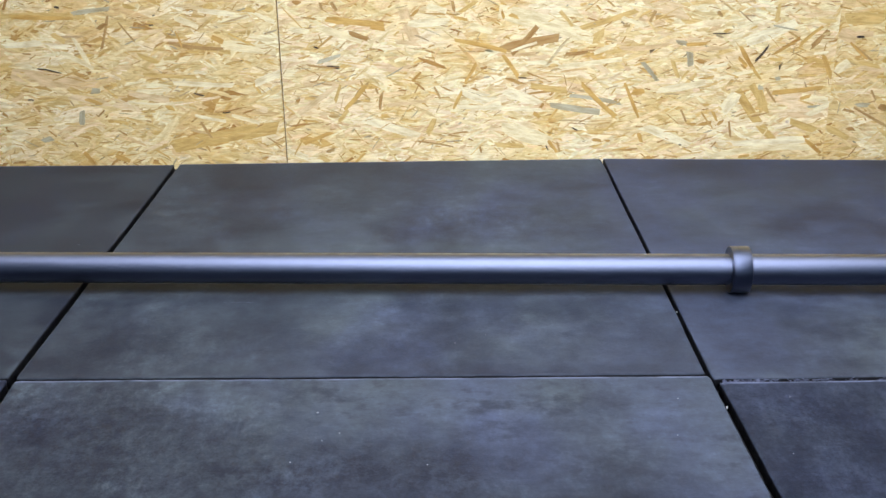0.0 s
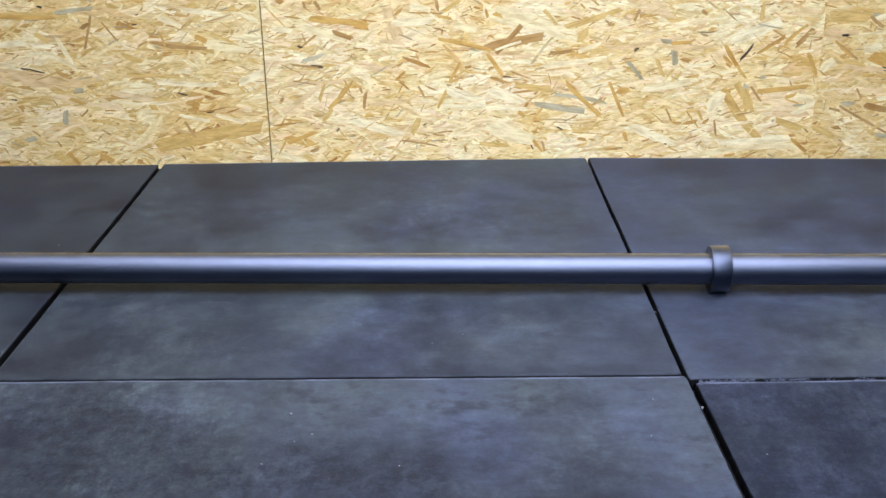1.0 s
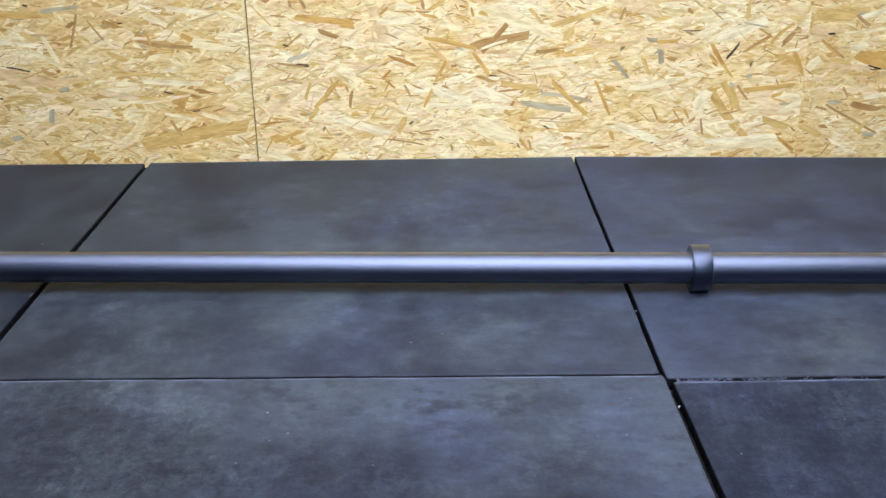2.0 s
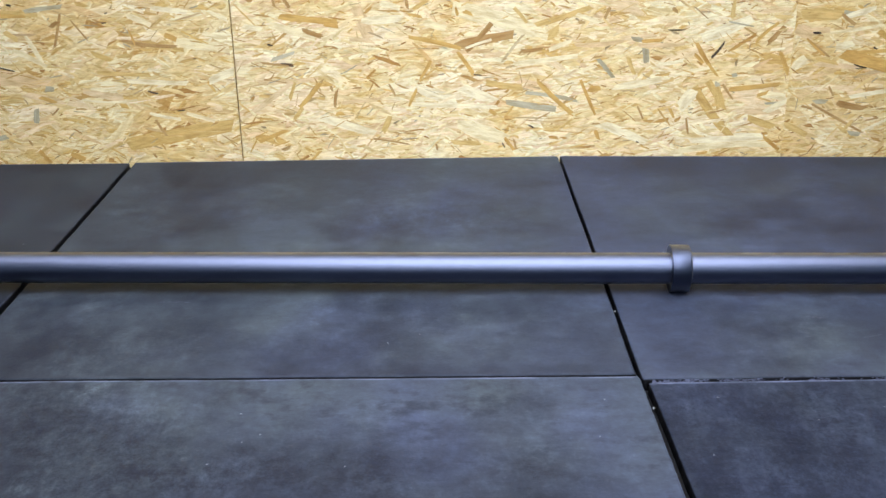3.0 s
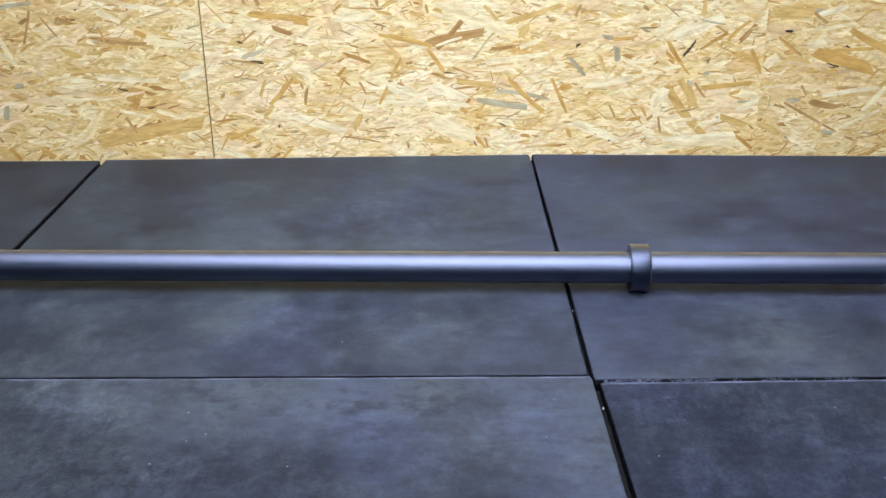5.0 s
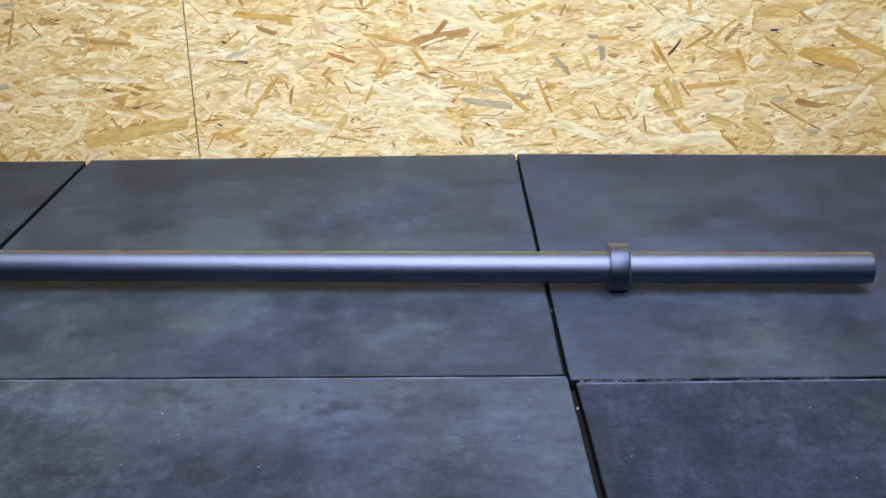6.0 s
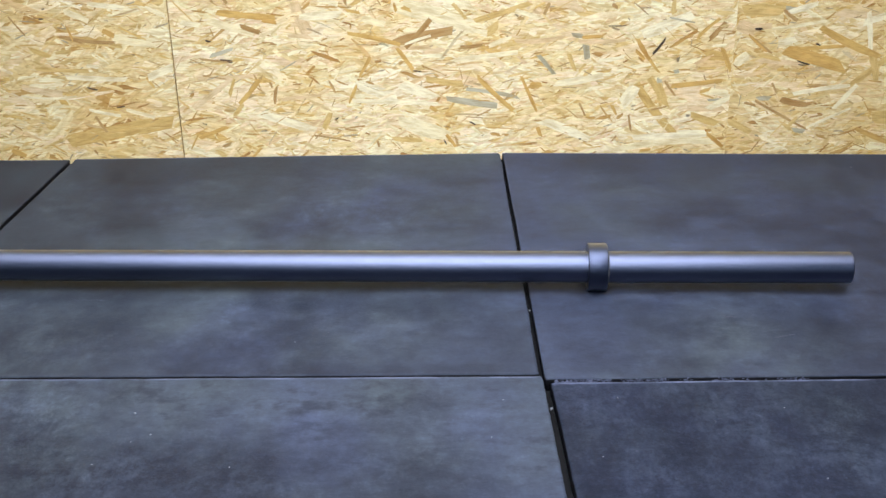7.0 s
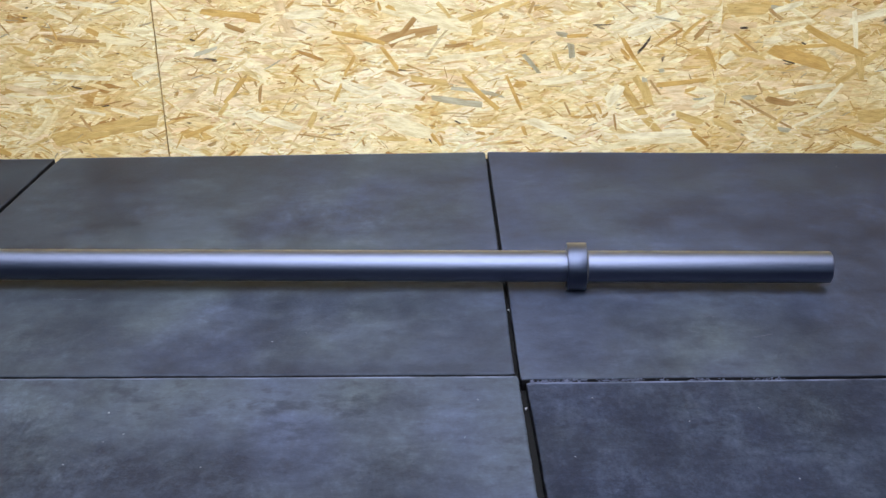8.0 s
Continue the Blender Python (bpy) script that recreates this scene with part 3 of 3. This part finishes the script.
def add_strand(tone, x, z, length, width, lean, depth):
    """One flake, thin as veneer, cut off where its board ends."""
    board, x0, x1 = [(o, x0, x1) for o, x0, x1, pale in BOARDS if x0 - 0.01 < x < x1 + 0.01][0]
    c, sn = math.cos(radians(lean)), math.sin(radians(lean))
    outline = []
    for u, v in strand_outline(rng, length, width):
        wx, wz = min(max(x + u * c - v * sn, x0), x1) - x, u * sn + v * c
        outline.append((wx * c + wz * sn, wz * c - wx * sn))
    bm = bmesh.new()
    uv = bm.loops.layers.uv.new("UVMap")
    front = [bm.verts.new((u, 0, v)) for u, v in outline]
    back = [bm.verts.new((u, 0.0011, v)) for u, v in outline]
    faces = [bm.faces.new(front)]
    for k in range(len(front)):
        j = (k + 1) % len(front)
        faces.append(bm.faces.new((front[j], front[k], back[k], back[j])))
    for f in faces:
        for loop in f.loops:
            loop[uv].uv = (loop.vert.co.x, loop.vert.co.z)
    bmesh.ops.recalc_face_normals(bm, faces=bm.faces)
    ob = part("strand", bm, STRAND_TONES[tone], board)
    ob.matrix_basis = pose(x, WALL_Y - depth, z, 0, -lean, 0)
    return ob


for tone, rows, depth in (("cream", STRANDS_CREAM + MORE_CREAM + EVEN_MORE_CREAM, 0.00136), ("pink", STRANDS_PINK + MORE_PINK, 0.00130), ("gold", STRANDS_GOLD + MORE_GOLD + EVEN_MORE_GOLD, 0.00138), ("grey", STRANDS_GREY + MORE_GREY, 0.00142),
                          ("brown", STRANDS_BROWN + MORE_BROWN + EVEN_MORE_BROWN, 0.00160), ("orange", STRANDS_ORANGE + MORE_ORANGE + EVEN_MORE_ORANGE, 0.00170), ("dark", STRANDS_DARK + MORE_DARK, 0.00195)):
    for k, (x, z, length, width, lean) in enumerate(rows):
        add_strand(tone, x, z, length, width * (0.75 if tone == "dark" else 1.0), lean, depth + 0.00001 * k)


# ---- ceiling lamps ----
def ceiling_light(x, y, length, width):
    lamp = thing("ceiling_light", "long white ceiling light with a glowing cool diffuser", "ceiling light", pose(x, y, ROOM_H), "ceiling lights")
    bm = bmesh.new()
    for a, b in (((-length / 2 - 0.02, -width / 2 - 0.02, -0.06), (length / 2 + 0.02, -width / 2, 0)), ((-length / 2 - 0.02, width / 2, -0.06), (length / 2 + 0.02, width / 2 + 0.02, 0)),
                 ((-length / 2 - 0.02, -width / 2, -0.06), (-length / 2, width / 2, 0)), ((length / 2, -width / 2, -0.06), (length / 2 + 0.02, width / 2, 0))):
        add_box(bm, a, b, 0.002)
    part("frame", bm, mat_frame, lamp)
    part("diffuser", add_box(bmesh.new(), (-length / 2, -width / 2, -0.055), (length / 2, width / 2, -0.01)), mat_glow, lamp, "glowing white diffuser")
    return lamp


for row in LAMPS:
    ceiling_light(*row)


def pool_panel():
    """An added square ceiling panel, louvre leaves as parts; the pool's lamp hangs just below them."""
    lamp = thing("pool_panel", "square white louvred panel, added unseen to pool light round the barbell", "ceiling light", look(PANEL, (0.17, 1.75, 0)), "ceiling lights")
    bm = bmesh.new()
    for a, b in (((-0.49, -0.49, 0.01), (0.49, -0.46, 0.05)), ((-0.49, 0.46, 0.01), (0.49, 0.49, 0.05)), ((-0.49, -0.46, 0.01), (-0.46, 0.46, 0.05)), ((0.46, -0.46, 0.01), (0.49, 0.46, 0.05))):
        add_box(bm, a, b, 0.002)
    part("frame", bm, mat_frame, lamp)
    part("back_plate", add_box(bmesh.new(), (-0.459, -0.459, 0.04), (0.459, 0.459, 0.048), 0.001), mat_frame, lamp)
    for k in range(8):
        x = -0.40 + 0.8 * k / 7
        part("louvre_leaf", add_box(bmesh.new(), (x - 0.002, -0.458, 0.008), (x + 0.002, 0.458, 0.038)), mat_frame, lamp)
    back = lamp.matrix_basis.inverted()
    for x in (-0.40, 0.40):
        top = back @ Vector((PANEL[0] + x, PANEL[1] - 0.03, ROOM_H))
        foot = Vector((x, 0.0, 0.046))
        rod = bmesh.new()
        bmesh.ops.create_cone(rod, cap_ends=True, segments=12, radius1=0.006, radius2=0.006, depth=(top - foot).length)
        turn = (top - foot).to_track_quat("Z", "Y").to_matrix().to_4x4()
        bmesh.ops.transform(rod, matrix=Matrix.Translation((top + foot) / 2) @ turn, verts=rod.verts)
        part("hanger_rod", rod, mat_frame, lamp)
    return lamp


pool_panel()


# ---- rubber mats ----
def rubber_mat(corners, seed, material=mat_rubber, label="square black rubber gym mat with dusty scuffed top"):
    """A 20 mm mat between four floor corners, back left first and clockwise from above; edges rounded and slightly uneven."""
    rnd = random.Random(seed)
    centre = sum((Vector((*c, 0)) for c in corners), Vector()) / 4
    pts = [Vector((*c, 0)) - centre for c in corners]
    outline, share = [], []
    for k in range(4):
        a, b = pts[k], pts[(k + 1) % 4]
        along = (b - a).normalized()
        side = Vector((along.y, -along.x, 0))
        n = 150
        for i in range(n):
            s = i / n
            d = min(s, 1 - s) * (b - a).length
            round_off = max(0.0, 0.004 - d) ** 2 / 0.008
            p = a.lerp(b, s)
            slow = noise.noise(p * 7 + Vector((seed, k, 0)))
            fast = noise.noise(p * 90 + Vector((seed, k, 5)))
            share.append(1.0 if k == 0 else 0.03)
            outline.append(p + side * (0.0011 * slow + 0.0008 * fast + round_off + 0.0004))
    bm = bmesh.new()
    worn = bm.verts.layers.float.new("edge")
    cut = bm.verts.layers.float.new("cut_side")
    rings = []
    for inset, z, e in ((0, SLAB + 0.0003, 0), (0, -0.0018, 0.25), (0.0003, -0.0010, 0.4), (0.0010, -0.0002, 1.0), (0.0040, -0.00002, 0.9), (0.007, 0.0, 0.0), (0.03, 0.0, 0.0)):
        ring = []
        for p, w in zip(outline, share):
            v = bm.verts.new((p.x * (1 - 2 * inset), p.y * (1 - 2 * inset), z))
            v[worn] = e * w
            v[cut] = 1.0 if z < -0.001 else 0.0
            ring.append(v)
        rings.append(ring)
    for a, b in zip(rings, rings[1:]):
        for i in range(len(a)):
            j = (i + 1) % len(a)
            bm.faces.new((a[j], a[i], b[i], b[j]))
    bm.faces.new(rings[-1][::-1])
    bm.faces.new(rings[0])
    bmesh.ops.recalc_face_normals(bm, faces=bm.faces)
    me = finish("rubber_mat", bm, material, True)
    for p in me.polygons:
        p.use_smooth = p.loop_total == 4
    ob = new("rubber_mat", me)
    ob.location = centre
    return tagged(ob, label, "rubber mat", "rubber mats on the floor")


rubber_mat([(-0.611, 2.296), (0.3765, 2.307), (0.3935, 1.2900), (-0.632, 1.2935)], 1)
rubber_mat([(-1.62, 2.300), (-0.6205, 2.292), (-0.6435, 1.2955), (-1.645, 1.301)], 2, mat_rubber_dull, "dull black rubber gym mat against the boards")
rubber_mat([(0.3818, 2.309), (1.385, 2.263), (1.400, 1.2825), (0.4012, 1.2750)], 3, mat_rubber_blue, "square black rubber gym mat with bluish dust and faint scuffs")
rubber_mat([(-0.630, 1.2890), (0.3980, 1.2855), (0.426, 0.280), (-0.600, 0.285)], 4, mat_rubber_worn, "worn black rubber gym mat with mottled dusty patches")
rubber_mat([(-1.642, 1.297), (-0.6415, 1.2915), (-0.611, 0.287), (-1.610, 0.290)], 5, mat_rubber_dark, "darker grainy black rubber gym mat")
rubber_mat([(0.4080, 1.2665), (1.405, 1.2755), (1.430, 0.270), (0.444, 0.268)], 6, mat_rubber_dark, "darker grainy black rubber gym mat, pale worn edge")
COLUMNS = [(-2.655, -1.656), (-1.648, -0.650), (-0.600, 0.420), (0.444, 1.425), (1.436, 2.430), (2.437, 3.434), (3.441, 4.438)]
for c, (x0, x1) in enumerate(COLUMNS):
    for r, (y0, y1) in enumerate(((1.300, 2.300), (0.285, 1.290), (-0.735, 0.262), (-1.740, -0.741), (-2.745, -1.747))):
        if r > 1 or c in (0, 4, 5, 6):
            rubber_mat([(x0, y1), (x1, y1), (x1, y0), (x0, y0)], 10 + 5 * c + r)


# ---- axle barbell ----
def axle_barbell():
    radius, collar_radius = 0.0265, 0.0400
    bar = thing("axle_barbell", "thick satin steel axle barbell lying on black rubber mats", "barbell", pose(0, 1.592, collar_radius, 0, 0, -1.72))
    right, left, collar_in, collar_w = 0.9315, -1.262, 0.4945, 0.032
    bm = bmesh.new()
    add_lathe(bm, [(left, radius - 0.003), (left + 0.0003, radius - 0.0013), (left + 0.0012, radius - 0.0003), (left + 0.0025, radius), (-1.0, radius), (-0.5, radius), (0.0, radius), (0.3, radius), (0.6, radius),
        (right - 0.0025, radius), (right - 0.0012, radius - 0.0003), (right - 0.0003, radius - 0.0013), (right, radius - 0.003)], 96)
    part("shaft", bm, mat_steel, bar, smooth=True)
    for x, way in ((right, 1), (left, -1)):
        bm = bmesh.new()
        ring = add_lathe(bm, [(x, radius - 0.003), (x - way * 0.0008, radius - 0.0045), (x - way * 0.0008, 0.004)], 48)
        bm.faces.new(ring[-1])
        bmesh.ops.recalc_face_normals(bm, faces=bm.faces)
        part("end_cap", bm, mat_steel, bar)
    for x, way in ((collar_in, 1), (-collar_in - collar_w - 0.32, -1)):
        bm = bmesh.new()
        r, b = collar_radius, 0.0012
        prof = [(x, radius - 0.001), (x, r - b), (x + 0.3 * b, r - 0.3 * b), (x + b, r), (x + collar_w - b, r), (x + collar_w - 0.3 * b, r - 0.3 * b), (x + collar_w, r - b), (x + collar_w, radius - 0.001)]
        add_lathe(bm, prof, 96)
        bmesh.ops.recalc_face_normals(bm, faces=bm.faces)
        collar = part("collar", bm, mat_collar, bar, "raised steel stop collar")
        for p in collar.data.polygons:
            p.use_smooth = abs(p.normal.x) < 0.05
        outer = x + collar_w if way > 0 else x
        bm = bmesh.new()
        add_lathe(bm, [(outer - way * 0.001, radius + 0.0035), (outer + way * 0.001, radius + 0.0030), (outer + way * 0.003, radius + 0.0008), (outer + way * 0.0035, radius - 0.0005)], 64)
        for v in bm.verts:
            v.co += v.co.normalized() * 0.0004 * noise.noise(v.co * 300)
        bmesh.ops.recalc_face_normals(bm, faces=bm.faces)
        part("weld_bead", bm, mat_weld, collar, "dull weld bead round the bar", True)
    return bar


axle_barbell()


# ---- crumbs and fibres on the mats ----
def crumb(x, y, z, size, stretch, turn, seed):
    bm = bmesh.new()
    bmesh.ops.create_icosphere(bm, subdivisions=2, radius=size)
    for v in bm.verts:
        v.co *= 1 + 0.35 * noise.noise(v.co / size * 1.3 + Vector((seed, 0, 0)))
        v.co.x *= stretch
        v.co.z = v.co.z * 0.6 + size * 0.5
    ob = new("crumb", finish("crumb", bm, mat_crumb, True))
    ob.matrix_basis = pose(x, y, z, 0, 0, turn)
    return tagged(ob, "tiny pale crumb of dirt on black rubber", "crumb", "crumbs on the mats")


for k, (x, y, z, size, stretch, turn) in enumerate([
        (-0.171, 1.191, 0, 0.0015, 1.6, 10), (0.394, 1.506, -0.006, 0.0024, 1.2, 60), (0.4045, 1.204, -0.006, 0.0022, 2.2, 70), (0.460, 1.080, 0, 0.0011, 1.3, 0),
        (-0.016, 1.062, 0, 0.0011, 1.3, 30), (0.023, 1.394, 0, 0.0009, 1.5, 0), (-0.194, 1.070, 0, 0.0010, 1.2, 50), (-0.697, 1.809, 0, 0.0014, 2.0, 5),
        (1.145, 2.180, 0, 0.0013, 1.2, 0), (0.730, 1.030, 0, 0.0010, 1.4, 20),
        (-0.136, 1.138, 0, 0.0012, 1.6, 15), (-0.158, 1.121, 0, 0.0009, 1.3, 70), (0.072, 1.422, 0, 0.0009, 1.2, 0), (0.319, 1.126, 0, 0.0010, 1.4, 40), (0.722, 1.193, 0, 0.0010, 1.5, 5),
        (0.338, 1.220, 0, 0.0009, 1.7, 0), (0.498, 1.222, 0, 0.0010, 1.3, 30), (0.384, 1.759, -0.006, 0.0016, 1.4, 80), (0.621, 1.161, 0, 0.0009, 1.2, 55)]):
    crumb(x, y, z, size * 0.72, stretch, turn, k)


# ---- dirt in the joints ----
def joint_dirt(label, a, b, spread, count, size, low, high, seed, material):
    """Loose grains strewn along the joint from a to b, thinning towards b."""
    rnd = random.Random(seed)
    bm = bmesh.new()
    along = Vector(b) - Vector(a)
    side = Vector((-along.y, along.x)).normalized()
    for k in range(count):
        p = Vector(a) + along * rnd.random() ** 1.4 + side * rnd.uniform(-spread, spread)
        if noise.noise(Vector((p.x, p.y, seed)) * 45) < rnd.uniform(-0.25, 0.15):
            continue
        r = size * rnd.uniform(0.45, 1.3)
        made = bmesh.ops.create_icosphere(bm, subdivisions=1, radius=r)
        turn = Euler((rnd.uniform(0, 3), rnd.gauss(0, 0.3), math.atan2(along.y, along.x) + rnd.gauss(0, 0.5))).to_matrix()
        z = rnd.uniform(low, high)
        for v in made["verts"]:
            v.co = turn @ Vector((v.co.x * 2.2 * rnd.uniform(0.8, 1.2), v.co.y, v.co.z * 0.7)) + Vector((p.x, p.y, z))
    ob = new("joint_dirt", finish("joint_dirt", bm, material))
    return tagged(ob, label, "dirt", kind="stuff")


joint_dirt("pale crumbled dirt filling the joint between two mats", (0.415, 1.2710), (0.78, 1.2765), 0.0036, 700, 0.0009, -0.005, -0.0010, 3, mat_dirt)
joint_dirt("sparse pale grains in the joint between two mats", (0.4385, 0.60), (0.379, 2.29), 0.0030, 70, 0.0010, -0.016, -0.010, 4, mat_dirt)
joint_dirt("sparse pale grains in the joint between two mats", (-0.645, 0.90), (-0.617, 2.28), 0.0025, 30, 0.0009, -0.016, -0.010, 5, mat_dirt)


# ---- pale scuffs ----
def scuff(x, y, length, width, turn, seed):
    bm = bmesh.new()
    rows, cols = 3, 24
    grid = []
    for i in range(cols + 1):
        s = i / cols - 0.5
        half = width * 0.5 * (1 - (2 * s) ** 2) ** 0.5 * (0.7 + 0.5 * noise.noise(Vector((s * 9, seed, 0))))
        sway = width * noise.noise(Vector((s * 4, seed, 3)))
        grid.append([bm.verts.new((s * length, sway + half * k, 0.00035 if k == 0 else 0.00005)) for k in (-1, 0, 1)])
    for p, q in zip(grid, grid[1:]):
        for k in range(2):
            bm.faces.new((p[k], q[k], q[k + 1], p[k + 1]))
    bmesh.ops.remove_doubles(bm, verts=bm.verts, dist=1e-6)
    bmesh.ops.recalc_face_normals(bm, faces=bm.faces)
    ob = new("scuff", finish("scuff", bm, mat_scuff, True))
    ob.matrix_basis = pose(x, y, 0.0002, 0, 0, turn)
    return tagged(ob, "thin pale chalky scuff on black rubber", "scuff", "scuffs on the mats")


for k, row in enumerate([(-0.343, 1.548, 0.062, 0.0042, -2), (0.60, 1.86, 0.035, 0.004, 12), (0.66, 1.83, 0.028, 0.003, -15), (0.93, 1.95, 0.05, 0.004, 8),
                         (0.78, 1.40, 0.04, 0.003, 20), (-0.70, 2.255, 0.03, 0.006, 3), (0.88, 1.905, 0.045, 0.005, 25), (0.71, 1.467, 0.03, 0.004, -10)]):
    scuff(*row, k)
